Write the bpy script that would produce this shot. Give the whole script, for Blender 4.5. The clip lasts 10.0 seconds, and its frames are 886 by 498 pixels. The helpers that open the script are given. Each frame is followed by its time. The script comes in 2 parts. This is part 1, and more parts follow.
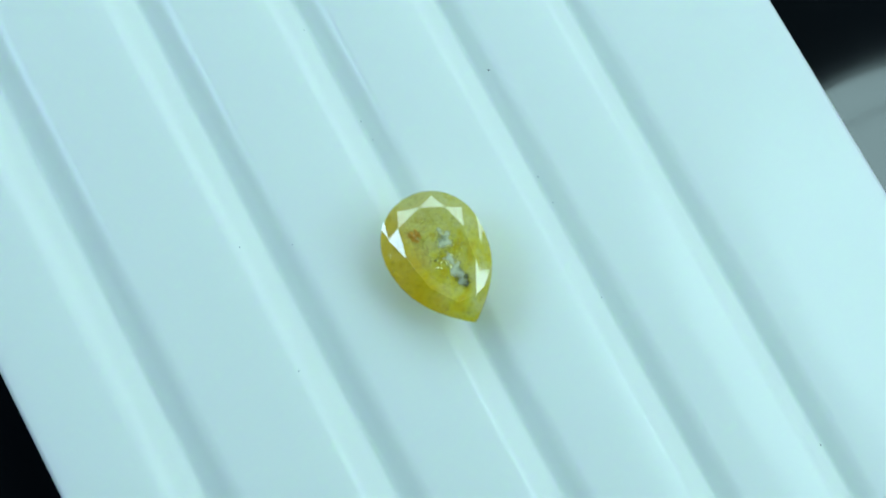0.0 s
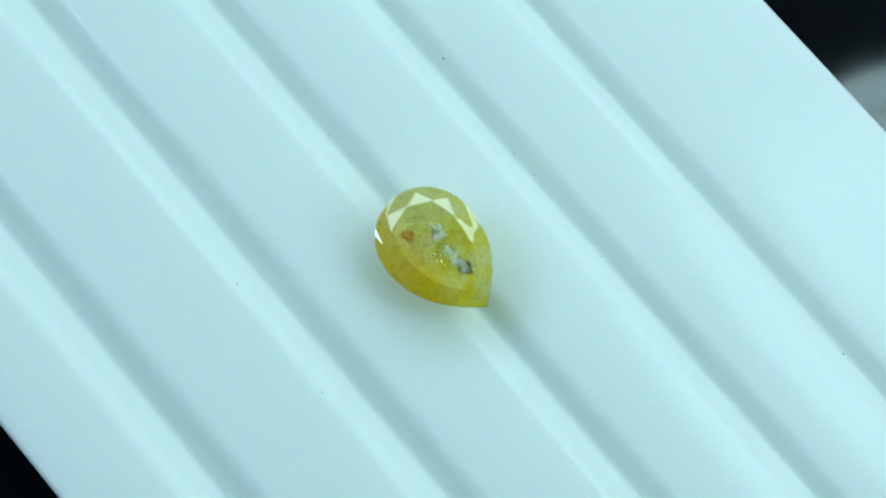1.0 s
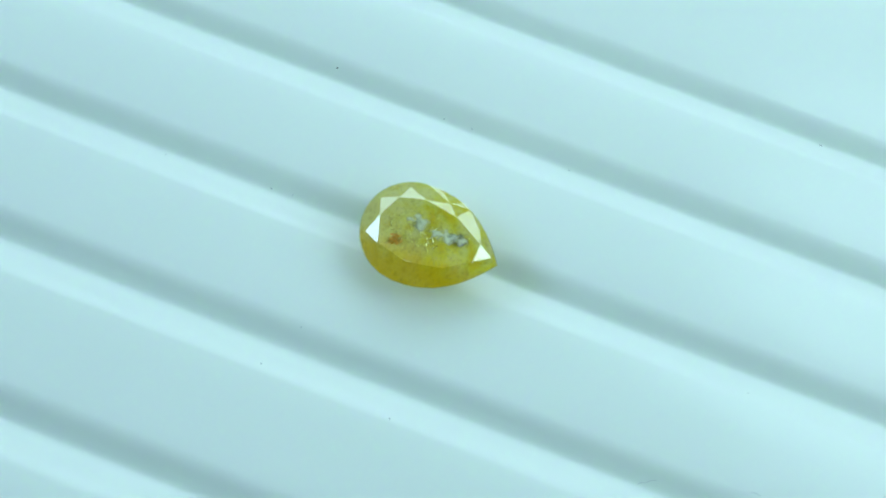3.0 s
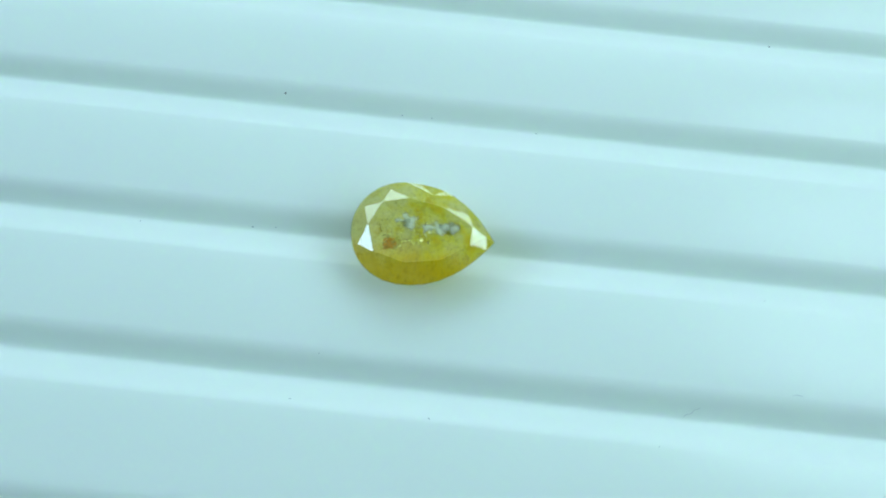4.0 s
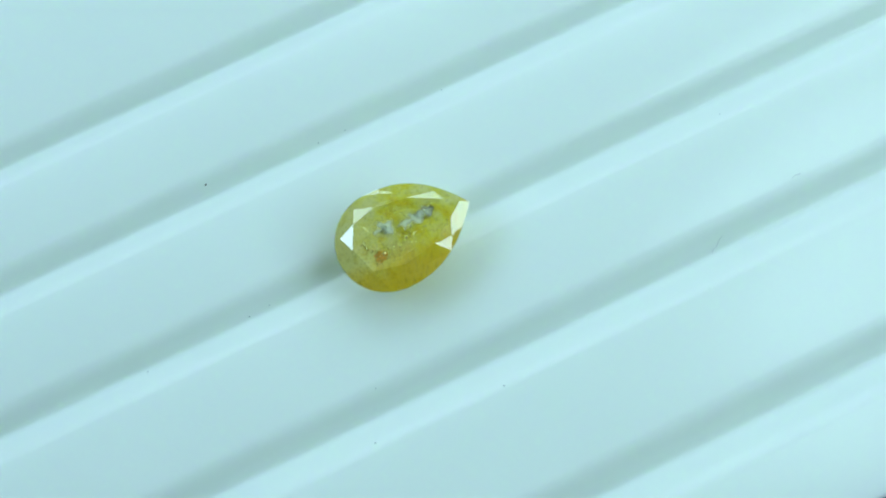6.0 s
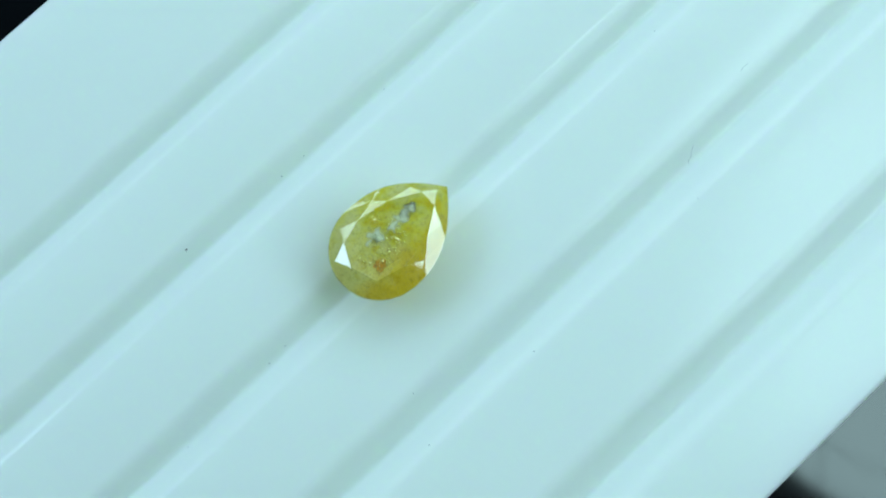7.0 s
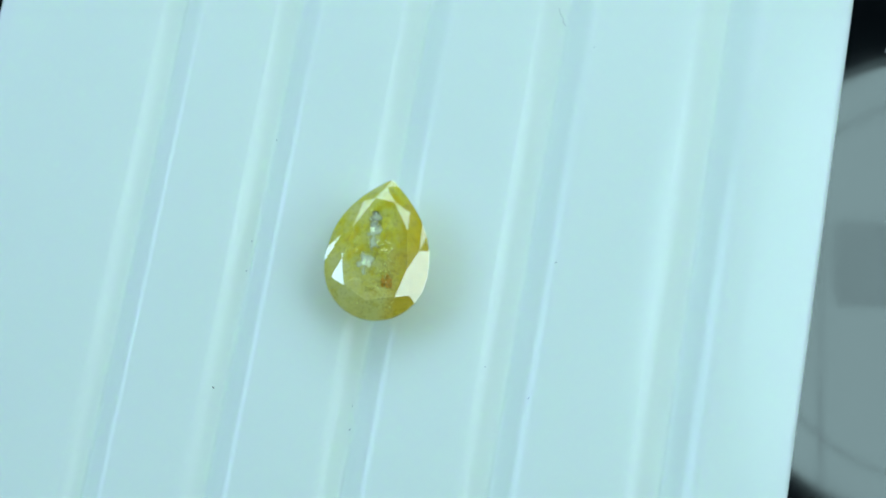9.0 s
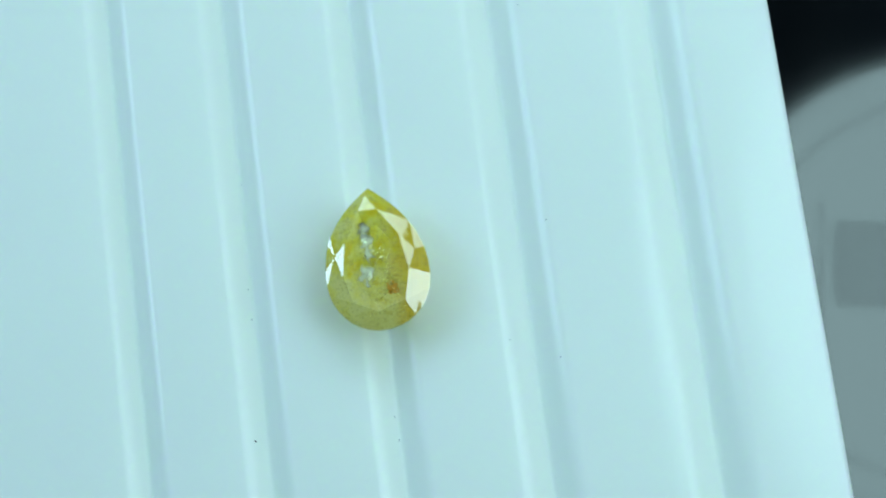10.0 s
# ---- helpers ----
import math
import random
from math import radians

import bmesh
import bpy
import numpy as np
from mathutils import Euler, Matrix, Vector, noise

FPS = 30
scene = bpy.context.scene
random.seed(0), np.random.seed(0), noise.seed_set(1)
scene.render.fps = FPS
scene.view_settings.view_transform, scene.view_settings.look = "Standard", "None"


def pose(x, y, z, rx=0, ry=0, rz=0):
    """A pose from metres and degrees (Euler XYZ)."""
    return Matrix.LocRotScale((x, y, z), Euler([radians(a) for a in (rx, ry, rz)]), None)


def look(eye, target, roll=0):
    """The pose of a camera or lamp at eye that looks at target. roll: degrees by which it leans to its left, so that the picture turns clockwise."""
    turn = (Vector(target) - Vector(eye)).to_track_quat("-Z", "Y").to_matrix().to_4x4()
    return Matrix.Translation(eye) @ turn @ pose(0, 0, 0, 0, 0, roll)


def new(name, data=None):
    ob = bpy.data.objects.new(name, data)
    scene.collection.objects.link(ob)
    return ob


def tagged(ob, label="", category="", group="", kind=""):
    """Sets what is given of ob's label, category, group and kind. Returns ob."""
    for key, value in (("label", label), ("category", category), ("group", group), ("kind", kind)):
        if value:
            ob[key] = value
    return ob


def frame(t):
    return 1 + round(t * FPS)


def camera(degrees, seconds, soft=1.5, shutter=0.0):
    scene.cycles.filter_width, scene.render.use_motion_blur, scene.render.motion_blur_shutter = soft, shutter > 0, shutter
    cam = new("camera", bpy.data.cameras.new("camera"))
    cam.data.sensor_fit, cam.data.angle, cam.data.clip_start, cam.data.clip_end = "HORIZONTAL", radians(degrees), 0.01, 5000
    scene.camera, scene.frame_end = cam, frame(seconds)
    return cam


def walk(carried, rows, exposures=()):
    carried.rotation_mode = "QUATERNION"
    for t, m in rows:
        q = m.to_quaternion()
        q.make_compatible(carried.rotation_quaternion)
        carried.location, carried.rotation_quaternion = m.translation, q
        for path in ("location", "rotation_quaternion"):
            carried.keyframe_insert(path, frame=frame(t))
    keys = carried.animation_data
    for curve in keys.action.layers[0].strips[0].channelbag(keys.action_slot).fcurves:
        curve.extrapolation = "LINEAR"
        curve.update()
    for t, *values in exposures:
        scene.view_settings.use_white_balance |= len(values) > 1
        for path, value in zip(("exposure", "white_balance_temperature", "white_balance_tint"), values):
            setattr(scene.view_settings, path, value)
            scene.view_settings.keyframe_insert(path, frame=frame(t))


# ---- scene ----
# The tray turns on a fixed upright axis under a camera that stands still.
MM = 0.001
cam = camera(35.37, 10.0, soft=1.9)
EYE = (0.0, -0.01214, 0.07401)
VIEW = look(EYE, (0, 0, 0), 2.92)
walk(cam, [(0.0, VIEW), (10.0, VIEW)])

AXIS = (-0.00174, -0.00133)
TURN = [(0.0, -148.64), (0.5, -142.6), (1.0, -136.4), (1.5, -129.85), (2.0, -122.85), (2.5, -115.7), (4.0, -93.25),
        (4.5, -85.8), (5.0, -77.9), (5.5, -69.75), (7.0, -43.6), (7.5, -34.65), (8.0, -25.4), (8.5, -16.35),
        (9.0, -7.1), (9.5, 1.8), (10.0, 10.3)]

# ---------------------------------------------------------------- light
world = bpy.data.worlds.new("dim_room")
scene.world = world
world.use_nodes = True
world.node_tree.nodes["Background"].inputs[0].default_value = (0.6, 0.85, 1.0, 1)
world.node_tree.nodes["Background"].inputs[1].default_value = 0.02


def area_lamp(name, place, target, size, watts, color, shape="RECTANGLE", size_y=None):
    data = bpy.data.lights.new(name, "AREA")
    data.shape, data.size, data.energy, data.color = shape, size, watts, color
    if size_y:
        data.size_y = size_y
    ob = new(name, data)
    ob.matrix_world = look(place, target)
    return ob


# a round lamp overhead and soft panels on three sides of the turntable, nearest on the right
WHITE, COOL = (0.64, 0.90, 1.04), (0.53, 0.82, 1.18)
LAMP = (0.112, 0.0345, 0.22)
area_lamp("round_lamp", LAMP, (LAMP[0] * 0.4, LAMP[1] * 0.4, 0), 0.105, 0.155, (0.60, 0.92, 0.96), "DISK")
area_lamp("panel_lamp_right", (0.15, -0.015, 0.125), (0, 0, 0), 0.12, 0.115, WHITE, "RECTANGLE", 0.08)
area_lamp("panel_lamp_back", (0.0, 0.165, 0.18), (0, 0, 0), 0.40, 0.44, WHITE, "RECTANGLE", 0.14)
area_lamp("panel_lamp_left", (-0.26, 0.05, 0.255), (0, 0, 0), 0.17, 0.45, COOL, "RECTANGLE", 0.15)







# ---------------------------------------------------------------- materials
def material(name):
    m = bpy.data.materials.new(name)
    m.use_nodes = True
    nt = m.node_tree
    return m, nt.nodes, nt.links, nt.nodes["Principled BSDF"]


def coords(nodes, links, scale):
    tc, mp = nodes.new("ShaderNodeTexCoord"), nodes.new("ShaderNodeMapping")
    mp.inputs["Scale"].default_value = scale
    links.new(tc.outputs["Object"], mp.inputs["Vector"])
    return mp.outputs[0]


def noise_tex(nodes, links, vec, scale, detail=4.0):
    n = nodes.new("ShaderNodeTexNoise")
    n.inputs["Scale"].default_value, n.inputs["Detail"].default_value = scale, detail
    links.new(vec, n.inputs["Vector"])
    return n.outputs["Fac"]


def ramp(nodes, links, fac, stops):
    r = nodes.new("ShaderNodeValToRGB")
    while len(r.color_ramp.elements) < len(stops):
        r.color_ramp.elements.new(0.5)
    for e, (p, c) in zip(r.color_ramp.elements, stops):
        e.position, e.color = p, (*c, 1)
    links.new(fac, r.inputs[0])
    return r.outputs[0]


def bump(nodes, links, bsdf, height, strength, distance):
    b = nodes.new("ShaderNodeBump")
    b.inputs["Strength"].default_value, b.inputs["Distance"].default_value = strength, distance
    links.new(height, b.inputs["Height"])
    links.new(b.outputs[0], bsdf.inputs["Normal"])


def white_plastic():
    m, n, l, p = material("white_plastic")
    v = coords(n, l, (1, 1, 1))
    l.new(ramp(n, l, noise_tex(n, l, v, 60, 3), [(0.3, (0.772, 0.846, 0.772)), (0.7, (0.787, 0.861, 0.782))]), p.inputs["Base Color"])
    l.new(ramp(n, l, noise_tex(n, l, v, 400, 4), [(0.3, (0.16,) * 3), (0.75, (0.21,) * 3)]), p.inputs["Roughness"])
    p.inputs["IOR"].default_value = 1.5
    p.inputs["Specular IOR Level"].default_value = 0.26
    p.inputs["Subsurface Weight"].default_value = 0.8
    p.inputs["Subsurface Radius"].default_value = (0.9, 1.0, 0.8)
    p.inputs["Subsurface Scale"].default_value = 0.0018
    bump(n, l, p, noise_tex(n, l, v, 260, 2), 0.03, 0.0001)
    return m


def black_gloss():
    m, n, l, p = material("black_gloss")
    v = coords(n, l, (1, 1, 1))
    l.new(ramp(n, l, noise_tex(n, l, v, 25, 5), [(0.3, (0.002, 0.003, 0.004)), (0.8, (0.006, 0.007, 0.008))]), p.inputs["Base Color"])
    l.new(ramp(n, l, noise_tex(n, l, v, 90, 6), [(0.35, (0.03,) * 3), (0.75, (0.08,) * 3)]), p.inputs["Roughness"])
    p.inputs["IOR"].default_value = 1.62
    return m


def wall_paint():
    m, n, l, p = material("wall_paint")
    v = coords(n, l, (1, 1, 1))
    l.new(ramp(n, l, noise_tex(n, l, v, 3, 5), [(0.3, (0.30, 0.31, 0.32)), (0.7, (0.36, 0.37, 0.37))]), p.inputs["Base Color"])
    p.inputs["Roughness"].default_value = 0.8
    bump(n, l, p, noise_tex(n, l, v, 120, 3), 0.2, 0.002)
    return m


def clear_skin(name, tint, rough, share):
    """A polished clear surface: gloss over a clear tint."""
    m, n, l, p = material(name)
    n.remove(p)
    clear, gloss, mix = (n.new("ShaderNode" + k) for k in ("BsdfTransparent", "BsdfGlossy", "MixShader"))
    clear.inputs["Color"].default_value = (*tint, 1)
    gloss.inputs["Roughness"].default_value = rough
    mix.inputs[0].default_value = share
    l.new(clear.outputs[0], mix.inputs[1])
    l.new(gloss.outputs[0], mix.inputs[2])
    l.new(mix.outputs[0], n["Material Output"].inputs[0])
    return m


def math_node(n, l, op, a, b):
    q = n.new("ShaderNodeMath")
    q.operation = op
    for i, u in enumerate((a, b)):
        if isinstance(u, (int, float)):
            q.inputs[i].default_value = u
        else:
            l.new(u, q.inputs[i])
    return q.outputs[0]


def blend(n, l, fac, a, b, mode="MIX"):
    q = n.new("ShaderNodeMixRGB")
    q.blend_type = mode
    for i, u in enumerate((fac, a, b)):
        if isinstance(u, (int, float)):
            q.inputs[i].default_value = u
        elif isinstance(u, tuple):
            q.inputs[i].default_value = (*u, 1)
        else:
            l.new(u, q.inputs[i])
    return q.outputs[0]


def cloudy_yellow():
    """The milky inside of the stone: pale at the blunt end, deep gold along one flank, with random glossy spots for
    sparkle.
    """
    m, n, l, p = material("cloudy_yellow")
    n.remove(p)
    v = coords(n, l, (1000, 1000, 1000))
    sep = n.new("ShaderNodeSeparateXYZ")
    l.new(v, sep.inputs[0])
    wide, fine, tiny = noise_tex(n, l, v, 0.9, 6), noise_tex(n, l, v, 2.6, 8), noise_tex(n, l, v, 7.0, 6)
    tone = ramp(n, l, wide, [(0.36, (0.97, 0.74, 0.02)), (0.44, (0.98, 0.89, 0.10)), (0.53, (0.98, 0.96, 0.32)), (0.62, (0.97, 0.97, 0.60))])
    # pale haze towards the blunt end
    end = math_node(n, l, "MULTIPLY", sep.outputs[1], -0.22)
    haze_at = math_node(n, l, "ADD", end, math_node(n, l, "MULTIPLY", fine, 0.9))
    tone = blend(n, l, ramp(n, l, haze_at, [(0.45, (0, 0, 0)), (0.95, (0.8,) * 3)]), tone, (0.92, 0.91, 0.66))
    # gold along the flank and in a few patches
    side = math_node(n, l, "ADD", math_node(n, l, "MULTIPLY", sep.outputs[0], 0.24), math_node(n, l, "MULTIPLY", wide, 0.9))
    tone = blend(n, l, ramp(n, l, side, [(0.52, (0, 0, 0)), (0.86, (0.85,) * 3)]), tone, (0.96, 0.65, 0.01))
    tone = blend(n, l, 0.4, tone, ramp(n, l, fine, [(0.32, (0.50, 0.42, 0.22)), (0.46, (0.95, 0.95, 0.90)), (0.70, (1, 1, 1))]), "MULTIPLY")
    tone = blend(n, l, 0.15, tone, ramp(n, l, tiny, [(0.33, (0.50, 0.44, 0.20)), (0.43, (1, 1, 1)), (0.60, (1, 1, 1)), (0.72, (1, 1, 0.9))]), "MULTIPLY")
    dif, tra, mix = (n.new("ShaderNode" + k) for k in ("BsdfDiffuse", "BsdfTranslucent", "MixShader"))
    mix.inputs[0].default_value = 0.24
    l.new(tone, dif.inputs[0])
    l.new(tone, tra.inputs[0])
    l.new(dif.outputs[0], mix.inputs[1])
    l.new(tra.outputs[0], mix.inputs[2])
    # bumpy gloss in random spots stands in for sparkle from inside
    b, spark, lit = n.new("ShaderNodeBump"), n.new("ShaderNodeBsdfGlossy"), n.new("ShaderNodeMixShader")
    b.inputs["Strength"].default_value, b.inputs["Distance"].default_value = 0.8, 0.00018
    l.new(fine, b.inputs["Height"])
    l.new(b.outputs[0], spark.inputs["Normal"])
    spark.inputs["Color"].default_value, spark.inputs["Roughness"].default_value = (1, 0.96, 0.7, 1), 0.14
    l.new(ramp(n, l, tiny, [(0.50, (0.02,) * 3), (0.66, (0.30,) * 3)]), lit.inputs[0])
    l.new(mix.outputs[0], lit.inputs[1])
    l.new(spark.outputs[0], lit.inputs[2])
    clear, haze = n.new("ShaderNodeBsdfTransparent"), n.new("ShaderNodeMixShader")
    clear.inputs[0].default_value = (1.0, 0.97, 0.48, 1)
    haze.inputs[0].default_value = 0.46
    l.new(lit.outputs[0], haze.inputs[1])
    l.new(clear.outputs[0], haze.inputs[2])
    l.new(haze.outputs[0], n["Material Output"].inputs[0])
    return m


def veil_white():
    """A thin whitish veil that thins out towards its rim."""
    m, n, l, p = material("white_veil")
    n.remove(p)
    clear, dif, mix = (n.new("ShaderNode" + k) for k in ("BsdfTransparent", "BsdfDiffuse", "MixShader"))
    dif.inputs[0].default_value = (0.86, 0.95, 0.93, 1)
    v = coords(n, l, (1000, 1000, 1000))
    tc, flat, grad = n.new("ShaderNodeTexCoord"), n.new("ShaderNodeVectorMath"), n.new("ShaderNodeVectorMath")
    flat.operation, grad.operation = "MULTIPLY", "DISTANCE"
    flat.inputs[1].default_value, grad.inputs[1].default_value = (1, 1, 0), (0.5, 0.5, 0)
    l.new(tc.outputs["Generated"], flat.inputs[0])
    l.new(flat.outputs[0], grad.inputs[0])
    rim = math_node(n, l, "ADD", grad.outputs["Value"], math_node(n, l, "MULTIPLY", noise_tex(n, l, v, 2.0, 6), 1.3))
    l.new(ramp(n, l, rim, [(0.62, (0.62,) * 3), (0.84, (0.42,) * 3), (1.02, (0.0,) * 3)]), mix.inputs[0])
    l.new(clear.outputs[0], mix.inputs[1])
    l.new(dif.outputs[0], mix.inputs[2])
    l.new(mix.outputs[0], n["Material Output"].inputs[0])
    return m


def mark_plastic():
    """Half-clear plastic for the added lamp parts; sets how dark their reflection looks."""
    m, n, l, p = material("mark_plastic")
    n.remove(p)
    tra, dif, mix = (n.new("ShaderNode" + k) for k in ("BsdfTranslucent", "BsdfDiffuse", "MixShader"))
    v = coords(n, l, (1000, 1000, 1000))
    tone = ramp(n, l, noise_tex(n, l, v, 0.05, 3), [(0.3, (0.70, 0.72, 0.72)), (0.7, (0.80, 0.82, 0.82))])
    l.new(tone, tra.inputs[0])
    l.new(tone, dif.inputs[0])
    mix.inputs[0].default_value = 0.3
    l.new(tra.outputs[0], mix.inputs[1])
    l.new(dif.outputs[0], mix.inputs[2])
    clear, haze = n.new("ShaderNodeBsdfTransparent"), n.new("ShaderNodeMixShader")
    haze.inputs[0].default_value = 0.78
    l.new(mix.outputs[0], haze.inputs[1])
    l.new(clear.outputs[0], haze.inputs[2])
    l.new(haze.outputs[0], n["Material Output"].inputs[0])
    return m


def plain(name, color, rough=0.6, metal=0.0):
    m, n, l, p = material(name)
    v = coords(n, l, (1000, 1000, 1000))
    l.new(ramp(n, l, noise_tex(n, l, v, 9, 3), [(0.3, tuple(c * 0.7 for c in color)), (0.7, color)]), p.inputs["Base Color"])
    p.inputs["Roughness"].default_value, p.inputs["Metallic"].default_value = rough, metal
    return m


PLASTIC, BLACK, PAINT, SKIN, CLOUDY = white_plastic(), black_gloss(), wall_paint(), clear_skin("polished_yellow_stone", (1.0, 0.99, 0.86), 0.03, 0.18), cloudy_yellow()
DUST = plain("dust", (0.06, 0.06, 0.06))
PALE_DUST = plain("pale_dust", (0.50, 0.57, 0.55))
FIBRE = plain("fibre", (0.60, 0.65, 0.63))
FEATHER = plain("orange_feather", (0.72, 0.36, 0.03), 0.3)
VEIL = veil_white()
DARK_CRYSTAL = plain("dark_crystal", (0.26, 0.27, 0.08), 0.2)
GLINT = plain("glint", (1.0, 0.95, 0.65), 0.12, 1.0)
FLASH_PLATE = clear_skin("flash_plate_gloss", (0.98, 0.99, 0.96), 0.08, 0.10)
MARK_PLASTIC = mark_plastic()
GREY_METAL = plain("grey_metal", (0.18, 0.19, 0.19), 0.45)
SCRATCH = plain("scratch", (0.20, 0.22, 0.22), 0.5)


# ---------------------------------------------------------------- mesh helpers
def mesh_ob(name, bm, mat, parent=None, label="", smooth=False):
    bmesh.ops.recalc_face_normals(bm, faces=bm.faces)
    me = bpy.data.meshes.new(name)
    bm.to_mesh(me)
    bm.free()
    me.materials.append(mat)
    for f in me.polygons:
        f.use_smooth = smooth
    ob = new(name, me)
    if parent:
        ob.parent = parent
    if label:
        ob["label"] = label
    return ob


def box(bm, x0, y0, z0, x1, y1, z1):
    m = Matrix.Translation(((x0 + x1) / 2, (y0 + y1) / 2, (z0 + z1) / 2)) @ Matrix.Diagonal((x1 - x0, y1 - y0, z1 - z0, 1))
    bmesh.ops.create_cube(bm, size=1, matrix=m)


# ---------------------------------------------------------------- room
TABLE_Z = -0.018
PLATTER_Z = -0.006


def room():
    z0, z1, w, th = -0.75, 1.75, 1.6, 0.1
    for name, b in (("floor", (-w - th, -w - th, z0 - th, w + th, w + th, z0)), ("ceiling", (-w - th, -w - th, z1, w + th, w + th, z1 + th)),
                    ("wall_north", (-w, w, z0, w, w + th, z1)), ("wall_south", (-w, -w - th, z0, w, -w, z1)),
                    ("wall_east", (w, -w - th, z0, w + th, w + th, z1)), ("wall_west", (-w - th, -w - th, z0, -w, w + th, z1))):
        bm = bmesh.new()
        box(bm, *b)
        tagged(mesh_ob(name, bm, PAINT), "plain grey painted " + name.split("_")[0] + " of a dim room", name.split("_")[0], kind="structure")


def table():
    bm = bmesh.new()
    box(bm, -0.6, -0.4, TABLE_Z - 0.03, 0.6, 0.4, TABLE_Z)
    bmesh.ops.bevel(bm, geom=bm.edges[:], offset=0.003, segments=2, affect="EDGES")
    ob = tagged(mesh_ob("table", bm, BLACK), "dark table top under a black turntable", "table")
    for sx in (-0.55, 0.55):
        for sy in (-0.35, 0.35):
            bm = bmesh.new()
            box(bm, sx - 0.02, sy - 0.02, -0.75, sx + 0.02, sy + 0.02, TABLE_Z - 0.03)
            mesh_ob("leg", bm, BLACK, ob)
    return ob


def platter():
    """The black disc that carries the tray round; its axis is its origin."""
    bm = bmesh.new()
    bmesh.ops.create_cone(bm, cap_ends=True, segments=128, radius1=0.1, radius2=0.1, depth=PLATTER_Z - TABLE_Z,
                          matrix=Matrix.Translation((0, 0, (PLATTER_Z + TABLE_Z) / 2)))
    bmesh.ops.bevel(bm, geom=[e for e in bm.edges if abs(e.verts[0].co.z - e.verts[1].co.z) < 1e-6], offset=0.0012, segments=2, affect="EDGES")
    ob = tagged(mesh_ob("turntable", bm, BLACK), "round black glossy turntable with scratches and dust", "turntable")
    for i in range(46):
        a, r = random.uniform(0, 2 * math.pi), random.uniform(0.027, 0.045)
        x, y, turn, n = r * math.cos(a), r * math.sin(a), random.uniform(0, 6.28), random.randint(3, 9)
        bm = bmesh.new()
        w, rows, bend = random.uniform(0.03, 0.07) * MM, [], random.uniform(-0.3, 0.3)
        for k in range(n):
            c, q = math.cos(turn), math.sin(turn)
            rows.append([bm.verts.new((x - q * w, y + c * w, PLATTER_Z)), bm.verts.new((x, y, PLATTER_Z + 0.02 * MM)),
                         bm.verts.new((x + q * w, y - c * w, PLATTER_Z))])
            x, y, turn = x + c * 0.35 * MM, y + q * 0.35 * MM, turn + bend + random.uniform(-0.2, 0.2)
        for u, v in zip(rows, rows[1:]):
            bm.faces.new((u[0], u[1], v[1], v[0]))
            bm.faces.new((u[1], u[2], v[2], v[1]))
        mesh_ob("scratch", bm, SCRATCH, ob)
    return ob


def lamp_frame():
    """The round lamp's rim, with parts added to mark its image in the turntable."""
    def ring(r0, r1, z0, z1):
        bm = bmesh.new()
        rows = [[bm.verts.new((r * math.cos(a), r * math.sin(a), z)) for r, z in ((r0, z0), (r1, z0), (r1, z1), (r0, z1))]
                for a in (k * math.pi / 36 for k in range(72))]
        for i in range(72):
            a, b = rows[i], rows[(i + 1) % 72]
            for k in range(4):
                bm.faces.new((a[k], a[(k + 1) % 4], b[(k + 1) % 4], b[k]))
        return bm
    ob = mesh_ob("round_lamp_frame", ring(0.0530, 0.0555, -0.003, 0.008), GREY_METAL)
    tagged(ob, "grey metal frame of the overhead lamp, on an added arm and foot", "lamp")
    ob.matrix_world = look(LAMP, (LAMP[0] * 0.4, LAMP[1] * 0.4, 0)) @ pose(0, 0, 0, 180)
    # ring added for the dark arc in the lamp's mirror image
    mesh_ob("mirror_mark_ring", ring(0.0420, 0.0432, 0.0015, 0.004), MARK_PLASTIC, ob)
    back = ob.matrix_world.inverted()

    def bar(name, points, r, flat=1.0, mat=GREY_METAL):
        bm = bmesh.new()
        rows = []
        for i, p in enumerate(points):
            p = Vector(p)
            d = (Vector(points[min(i + 1, len(points) - 1)]) - Vector(points[max(i - 1, 0)])).normalized()
            q = d.to_track_quat("Z", "Y").to_matrix()
            rows.append([bm.verts.new(back @ (p + q @ Vector((r * math.cos(a), r * flat * math.sin(a), 0)))) for a in (k * math.pi / 6 for k in range(12))])
        for a, b in zip(rows, rows[1:]):
            for k in range(12):
                bm.faces.new((a[k], a[(k + 1) % 12], b[(k + 1) % 12], b[k]))
        bm.faces.new(rows[0]), bm.faces.new(rows[-1])
        return mesh_ob(name, bm, mat, ob, smooth=True)
    # bar added for the dark patch in the lamp's mirror image
    bar("mirror_mark_bar", [(0.086, 0.038, 0.212), (0.12, 0.039, 0.212), (0.165, 0.042, 0.213), (0.21, 0.06, 0.215)], 0.0095, 0.5, MARK_PLASTIC)
    # unseen post and foot, added to hold the lamp up
    bar("post", [(0.205, 0.058, 0.215), (0.235, 0.085, 0.205), (0.25, 0.11, 0.16), (0.255, 0.13, 0.05), (0.255, 0.135, TABLE_Z)], 0.006)
    # thin rod added for the upright line in the mirror image
    bar("mirror_mark_rod", [(0.083, -0.018, 0.214), (0.083, 0.020, 0.2145), (0.083, 0.052, 0.215)], 0.0006, 1.0, MARK_PLASTIC)
    bar("foot", [(0.255, 0.135, TABLE_Z), (0.255, 0.135, TABLE_Z + 0.012)], 0.045)
    return ob


# ---------------------------------------------------------------- tray
GROOVES = (-15.0, -8.6, -1.54, 6.2, 15.15)      # millimetres across the tray
EDGES = (-25.0, 21.75)
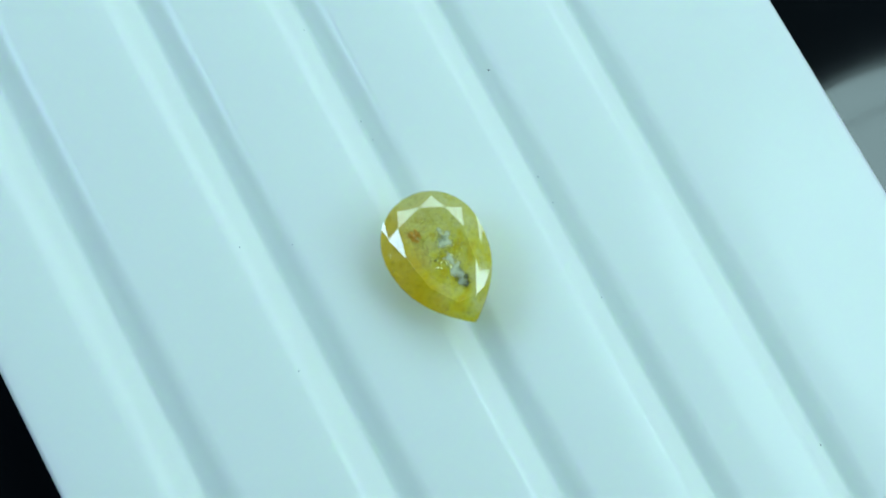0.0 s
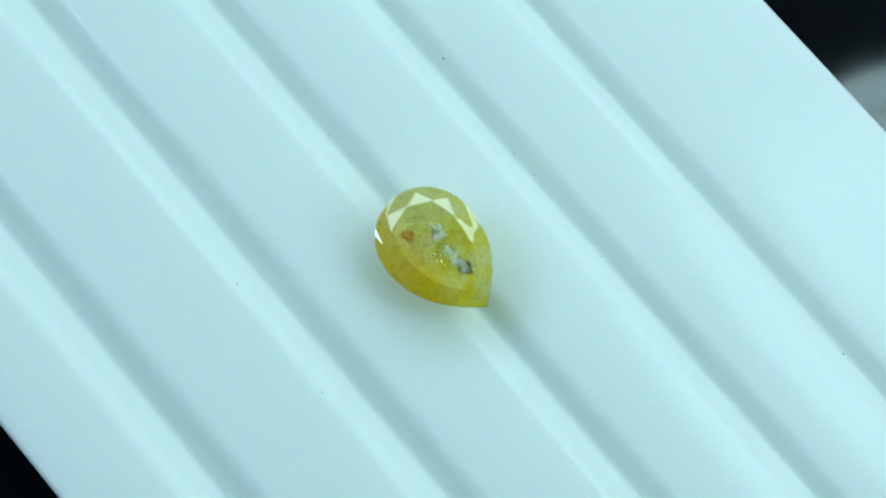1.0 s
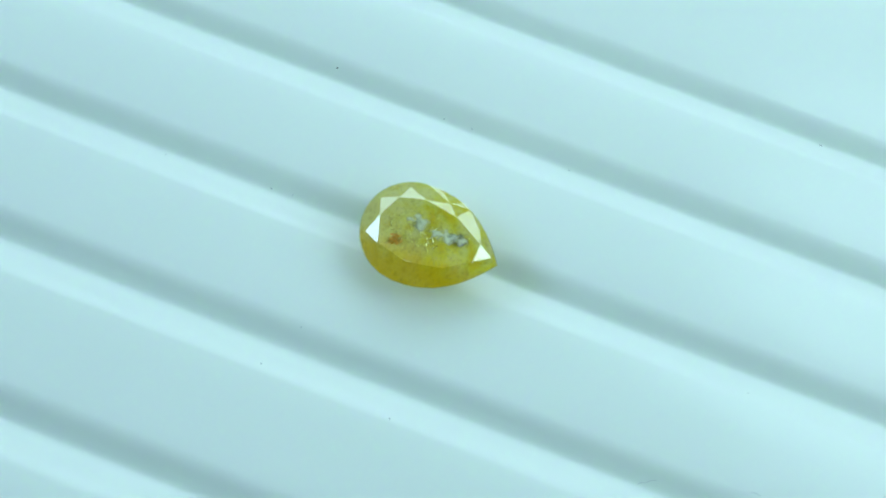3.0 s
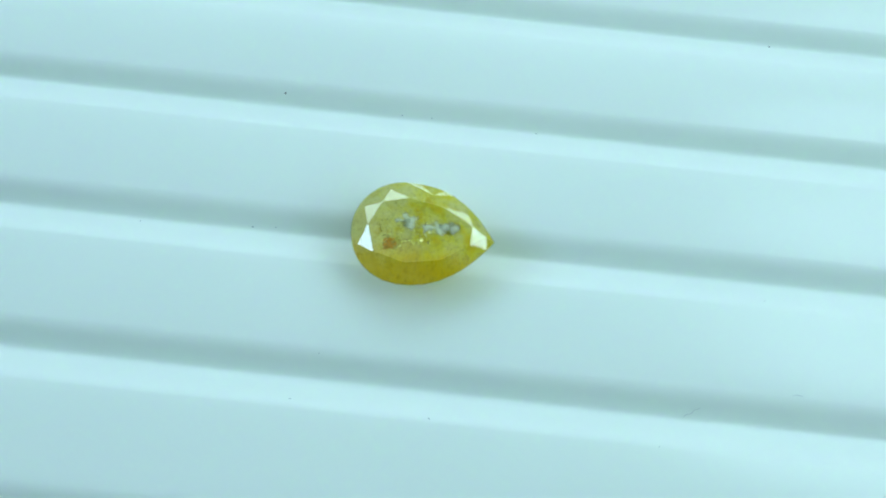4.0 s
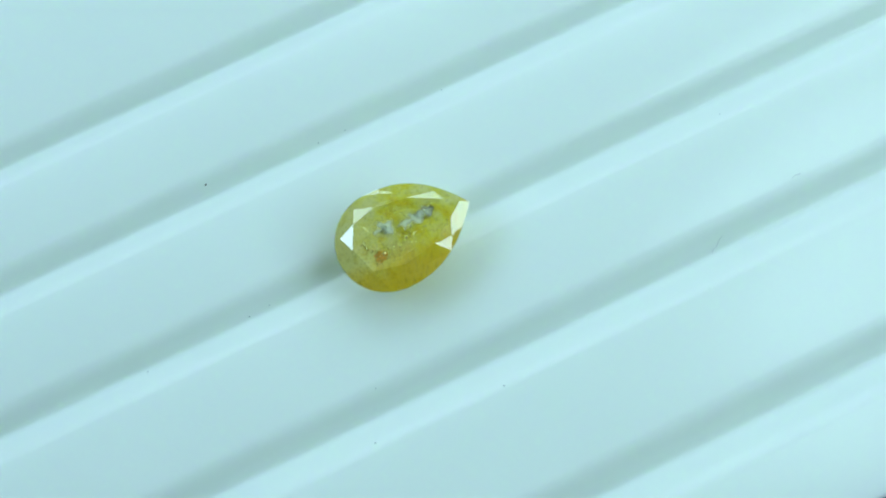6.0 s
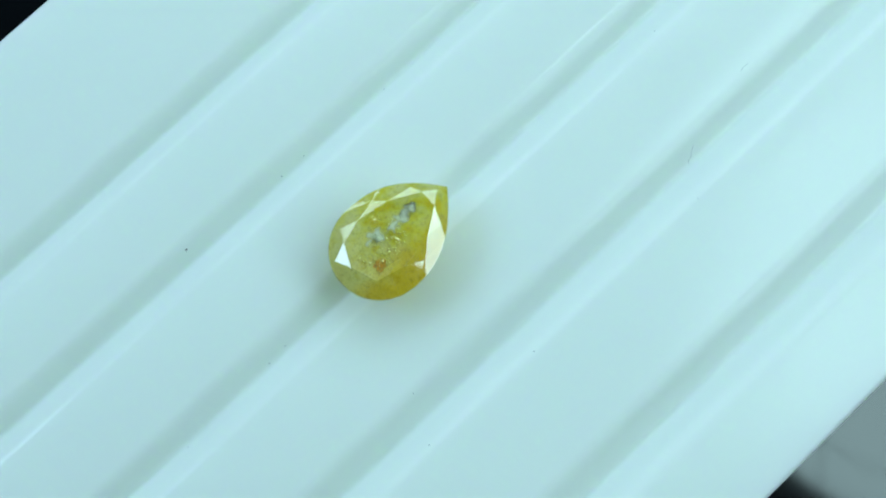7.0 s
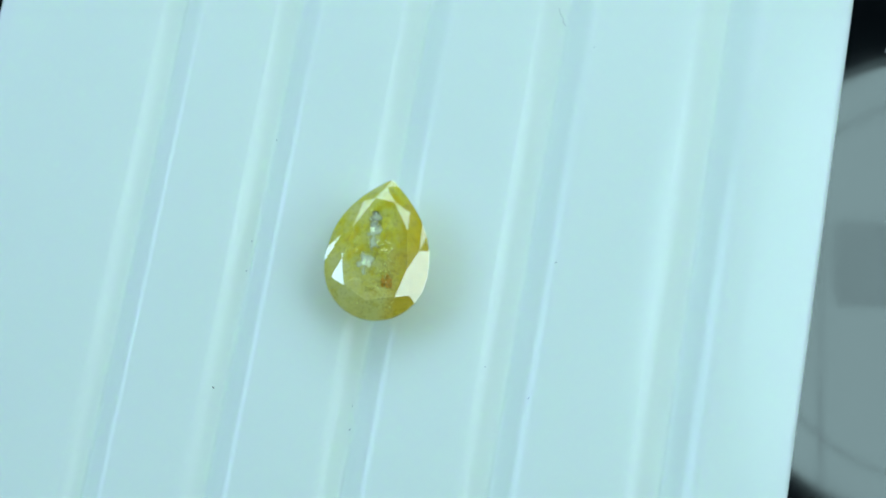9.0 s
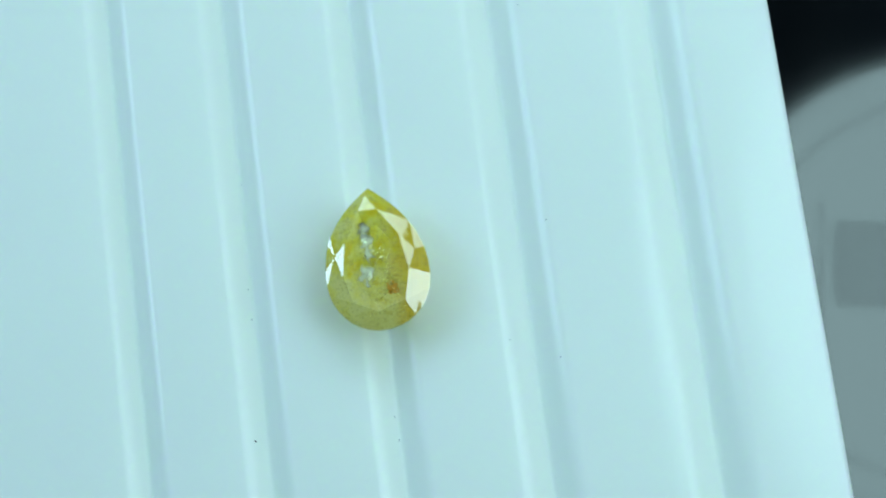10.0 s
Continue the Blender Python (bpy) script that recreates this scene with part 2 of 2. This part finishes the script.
WIDTHS = (1.25, 1.38, 1.55, 1.78, 2.05)         # half widths: the grooves grow across the tray
DISH, DISH_HALF = 0.24, 3.4                     # the lands fall softly towards each groove


def tray_height(x):
    h = 0.0
    for g, w in zip(GROOVES, WIDTHS):
        s, n = math.hypot((x - g) / DISH_HALF, 0.03), math.hypot((x - g) / w, 0.15)
        if s < 1:
            h -= DISH * (1 - s) ** 2.0
        if n < 1:
            h -= 0.64 * w * (1 - n) ** 1.85
    return h


def tray():
    xs = set(EDGES)
    for g in GROOVES:
        xs.update(g + DISH_HALF * k / 60 for k in range(-60, 61))
    xs = sorted(x for x in xs if EDGES[0] <= x <= EDGES[1])
    r = 0.35
    prof = [(EDGES[0] + r - r * math.cos(a), -r + r * math.sin(a)) for a in (k * math.pi / 12 for k in range(7))]
    prof += [(x, tray_height(x)) for x in xs[1:-1]]
    prof += [(EDGES[1] - r + r * math.cos(a), -r + r * math.sin(a)) for a in (k * math.pi / 12 for k in range(6, -1, -1))]
    prof = [(EDGES[0], -6.0)] + prof + [(EDGES[1], -6.0)]
    bm = bmesh.new()
    rows = [[bm.verts.new((x * MM, y * MM, z * MM)) for x, z in prof] for y in (-38, -20, 0, 20, 38)]
    for a, b in zip(rows, rows[1:]):
        for i in range(len(prof)):
            j = (i + 1) % len(prof)
            bm.faces.new((a[i], a[j], b[j], b[i]))
    bm.faces.new(rows[0]), bm.faces.new(rows[-1])
    ob = mesh_ob("sorting_tray", bm, PLASTIC, smooth=True)
    ob.data.set_sharp_from_angle(angle=radians(35))
    return tagged(ob, "glossy white plastic tray with shallow grooves on a black table", "tray")


# ---------------------------------------------------------------- stone
STONE_AT = (-1.64, 0.0)


def half_width(y, side):
    if y < -0.45:
        return 2.73 * math.sqrt(max(0, 1 - ((y + 0.45) / 2.80) ** 2))
    return 2.73 * (1 - ((y + 0.45) / 4.79) ** (2.3 if side > 0 else 2.55))


# the cut: corners of the table, mid points of the crown between them, both round from the blunt end
TABLE_RING = ((-0.22, -2.33), (-1.44, -1.72), (-1.81, -0.33), (-1.53, 1.44), (-0.66, 3.10), (0.34, 3.06), (1.29, 1.67), (1.63, -0.22), (1.24, -1.87))
CROWN_RING = ((-1.12, -2.65), (-2.20, -1.36), (-2.12, 0.88), (-1.28, 2.87), (-0.20, 3.86), (1.26, 2.68), (2.07, 0.78), (1.98, -1.63), (0.86, -2.73))
GIRDLE_Z, CROWN_Z, CULET_Z = 2.42, 2.72, -0.93


def table_z(y):
    """The table leans a little towards the tip."""
    return 2.96 - 0.02 * y


def on_girdle(x, y):
    """The point of the pear outline seen from its middle in the direction of (x, y)."""
    cx, cy = 0.0, 0.3
    lo, hi = 0.0, 8.0
    for k in range(40):
        t = (lo + hi) / 2
        px, py = cx + (x - cx) * t, cy + (y - cy) * t
        inside = -3.25 < py < 4.34 and abs(px) < half_width(py, px)
        lo, hi = (t, hi) if inside else (lo, t)
    return cx + (x - cx) * lo, cy + (y - cy) * lo


def cut_body(k, bowl):
    """The facets of the stone, shrunk by k; with a bowl the top is hollow under the table."""
    bm = bmesh.new()
    mid, n9 = 2.15, 9

    def vert(x, y, z):
        return bm.verts.new((x * k * MM, (0.5 + (y - 0.5) * k) * MM, (mid + (z - mid) * k) * MM))
    T = [vert(x, y, table_z(y)) for x, y in TABLE_RING]
    M = [vert(x, y, CROWN_Z) for x, y in CROWN_RING]
    rim = []
    for i in range(n9):
        a, b, c = TABLE_RING[i], CROWN_RING[i], TABLE_RING[(i + 1) % n9]
        tip = (0.0, 4.34) if i == 4 else on_girdle(*b)
        rim += [on_girdle(*a), on_girdle((on_girdle(*a)[0] + tip[0]) / 2, (on_girdle(*a)[1] + tip[1]) / 2), tip,
                on_girdle((on_girdle(*c)[0] + tip[0]) / 2, (on_girdle(*c)[1] + tip[1]) / 2)]
    G = [vert(x, y, GIRDLE_Z + 0.05) for x, y in rim]
    g = [vert(x, y, GIRDLE_Z - 0.09) for x, y in rim]
    P = [vert(x * 0.56, 0.3 + (y - 0.3) * 0.56, GIRDLE_Z - 1.2) for x, y in rim[2::4]]
    C = vert(0.1, 0.2, CULET_Z)
    if bowl:
        B = [vert(x * 0.72, 0.3 + (y - 0.3) * 0.72, table_z(y) - 0.22) for x, y in TABLE_RING]
        bottom = vert(-0.2, 0.3, table_z(0.3) - 0.34)
    else:
        bm.faces.new(T)
    for i in range(n9):
        j = (i + 1) % n9
        a, b, c, d, e = (q % 36 for q in range(4 * i, 4 * i + 5))
        bm.faces.new((T[i], T[j], M[i]))                # star
        bm.faces.new((T[j], M[i], G[e], M[j]))          # kite
        bm.faces.new((M[i], G[a], G[b], G[c]))
        bm.faces.new((M[i], G[c], G[d], G[e]))
        for u, v in ((a, b), (b, c), (c, d), (d, e)):
            bm.faces.new((G[u], G[v], g[v], g[u]))
        bm.faces.new((P[i], g[a], g[b], g[c]))
        bm.faces.new((P[i], g[c], g[d], g[e]))
        bm.faces.new((C, P[i], g[e], P[j]))
        if bowl:
            bm.faces.new((T[i], T[j], B[j], B[i]))
            bm.faces.new((B[i], B[j], bottom))
    return bm


def flakes(name, parent, mat, label, spots, size, count, z, flat=0.25, spread=1.0, tilt=12, jitter=0.28, aspect=0.6):
    """A cluster of small broken flakes inside the stone."""
    bm = bmesh.new()
    for i in range(count):
        cx, cy = random.choice(spots)
        r = size * random.uniform(0.4, 1.2)
        made = bmesh.ops.create_icosphere(bm, subdivisions=2 if r > 0.1 else 1, radius=r * MM)["verts"]
        for v in made:
            v.co *= random.uniform(1 - jitter, 1 + jitter)
        m = pose((cx + random.gauss(0, spread)) * MM, (cy + random.gauss(0, spread)) * MM, (table_z(cy) - z + random.uniform(-0.04, 0.04)) * MM,
                 random.uniform(-tilt, tilt), random.uniform(-tilt, tilt), random.uniform(0, 360)) @ Matrix.Diagonal((1, aspect, flat, 1))
        bmesh.ops.transform(bm, matrix=m, verts=made)
    return mesh_ob(name, bm, mat, parent, label, smooth=jitter < 0.25)


def veil(parent, x, y, deep, long, wide, turn):
    """A whitish sheet inside the stone, lens-shaped and ragged."""
    bm = bmesh.new()
    bmesh.ops.create_icosphere(bm, subdivisions=3, radius=MM)
    for v in bm.verts:
        v.co.x *= wide * random.uniform(0.94, 1.06)
        v.co.y *= long * random.uniform(0.94, 1.06)
        v.co.z *= 0.03
    ob = mesh_ob("white_veil", bm, VEIL, parent, "whitish veil inclusion", smooth=True)
    ob.matrix_local = pose(x * MM, y * MM, (table_z(y) - deep) * MM, 0, 0, turn)


def flash_plate(parent, x, y, rx, ry, turn):
    """A flat glossy plate added inside the stone, tilted to mirror the lamps at set turns."""
    bm = bmesh.new()
    corners = [(0.24 * random.uniform(0.6, 1.1) * math.cos(a), 0.16 * random.uniform(0.6, 1.1) * math.sin(a)) for a in (k * math.pi / 3.5 for k in range(7))]
    top = [bm.verts.new((u * MM, v * MM, 0.01 * MM)) for u, v in corners]
    low = [bm.verts.new((u * MM, v * MM, -0.01 * MM)) for u, v in corners]
    bm.faces.new(top), bm.faces.new(low)
    for k in range(7):
        bm.faces.new((top[k], top[(k + 1) % 7], low[(k + 1) % 7], low[k]))
    bm.transform(pose(x * MM, y * MM, (table_z(y) - 0.10) * MM, rx, ry, 0) @ pose(0, 0, 0, 0, 0, turn))
    mesh_ob("flash_plate", bm, FLASH_PLATE, parent, "flat glossy plate added to flash at the lamps")


def stone():
    ob = mesh_ob("gemstone", cut_body(1.0, False), SKIN)
    tagged(ob, "pear-cut cloudy yellow gemstone with inclusions in a tray groove", "gemstone")
    mesh_ob("cloudy_core", cut_body(0.985, True), CLOUDY, ob, "milky yellow inside with a golden flank")
    veil(ob, -0.58, -0.28, 0.20, 0.72, 0.66, 10)
    veil(ob, -0.38, 1.35, 0.17, 1.15, 0.46, 8)
    veil(ob, -0.45, 2.05, 0.15, 0.55, 0.38, 0)
    flakes("orange_feather", ob, FEATHER, "small orange feather inclusion", [(0.62, -1.2), (0.8, -1.25), (0.7, -1.05)], 0.12, 40, 0.17, 0.15, 0.15, 25, 0.4)
    flakes("dark_crystal", ob, DARK_CRYSTAL, "dark green crystal inclusion", [(-0.50, 2.08)], 0.06, 5, 0.12, 0.3, 0.09)
    # shiny metal flakes stand in for sparkle inside the stone
    flakes("glint", ob, GLINT, "tiny pale metal flakes added for inner sparkle", [(0.3, 0.1), (0.5, -0.6), (-1.1, 0.4), (0.0, 0.6), (0.7, -1.9), (-0.3, -1.9), (0.35, 0.9), (-0.6, 2.2)],
           0.09, 190, 0.13, 0.3, 0.30, 40, 0.28, 0.25)
    # plates tilted by hand so that white flashes show as the stone turns
    for x, y, rx, ry, turn in ((-0.62, 2.05, -20, 0, 20), (-0.50, 2.30, -24, 4, 70), (-0.62, -0.30, 0, 21, 30), (-0.40, -0.42, 3, 25, 80), (-0.50, 1.45, 2, 20, 0)):
        flash_plate(ob, x, y, rx, ry, turn)
    flakes("dark_dot", ob, DARK_CRYSTAL, "tiny dark pinpoint inclusions", [(0.4, -0.6), (0.9, -1.6), (-0.3, -1.6), (0.9, -0.9)], 0.04, 60, 0.13, 0.5, 0.4)
    return ob


def speck(tray_ob, x, y, size, turn=0.0, name="dust_speck", mat=None):
    bm = bmesh.new()
    bmesh.ops.create_icosphere(bm, subdivisions=1, radius=size * MM)
    for v in bm.verts:
        v.co *= random.uniform(0.6, 1.3)
        v.co.y *= 1.7
        v.co.z *= 0.5
    bm.transform(pose(x * MM, y * MM, (tray_height(x) + size * 0.3) * MM, 0, 0, turn))
    mesh_ob(name, bm, mat or DUST, tray_ob)


def fibre(tray_ob, x, y, length, turn, wiggle, width=0.035):
    """A short curled fibre lying on the tray."""
    bm = bmesh.new()
    steps, rows, a = 14, [], radians(turn)
    for k in range(steps + 1):
        c, q = math.cos(a), math.sin(a)
        z = tray_height(x)
        rows.append([bm.verts.new(((x - q * width * u) * MM, (y + c * width * u) * MM, (z + h * width) * MM)) for u, h in ((-1, 0.2), (0, 1.6), (1, 0.2))])
        a += wiggle * math.sin(k * 0.9) + random.uniform(-0.15, 0.15)
        x, y = x + c * length / steps, y + q * length / steps
    for u, v in zip(rows, rows[1:]):
        bm.faces.new((u[0], u[1], v[1], v[0]))
        bm.faces.new((u[1], u[2], v[2], v[1]))
    mesh_ob("fibre", bm, FIBRE, tray_ob)


room()
table()
PLATTER = platter()
lamp_frame()
TRAY = tray()
GEM = stone()
for x, y, s, m in ((-9.24, -7.92, 0.055, DUST), (7.70, 1.89, 0.04, PALE_DUST), (7.44, -5.57, 0.04, PALE_DUST), (-14.93, 18.58, 0.04, DUST),
                   (-8.80, 0.26, 0.04, PALE_DUST), (-8.78, -1.39, 0.045, PALE_DUST), (-8.56, 6.09, 0.03, PALE_DUST), (-1.76, -7.57, 0.045, PALE_DUST),
                   (-1.68, -8.83, 0.045, PALE_DUST), (4.87, -4.32, 0.03, PALE_DUST), (-1.33, -14.96, 0.035, PALE_DUST), (-0.50, 19.21, 0.03, PALE_DUST),
                   (7.85, 14.16, 0.03, PALE_DUST)):
    speck(TRAY, x, y, s, random.uniform(0, 180), mat=m)

fibre(TRAY, 6.15, 15.45, 1.05, 150, -0.42, 0.018)
fibre(TRAY, 4.4, 21.0, 0.6, 85, 0.3, 0.016)


def motions():
    tray_rows, gem_rows = [], []
    for t, a in TURN:
        turn = pose(AXIS[0], AXIS[1], 0, 0, 0, a)
        tray_rows.append((t, turn))
        gem_rows.append((t, turn @ pose(STONE_AT[0] * MM, STONE_AT[1] * MM, 0)))
    walk(PLATTER, tray_rows)
    walk(TRAY, tray_rows)
    walk(GEM, gem_rows)


motions()
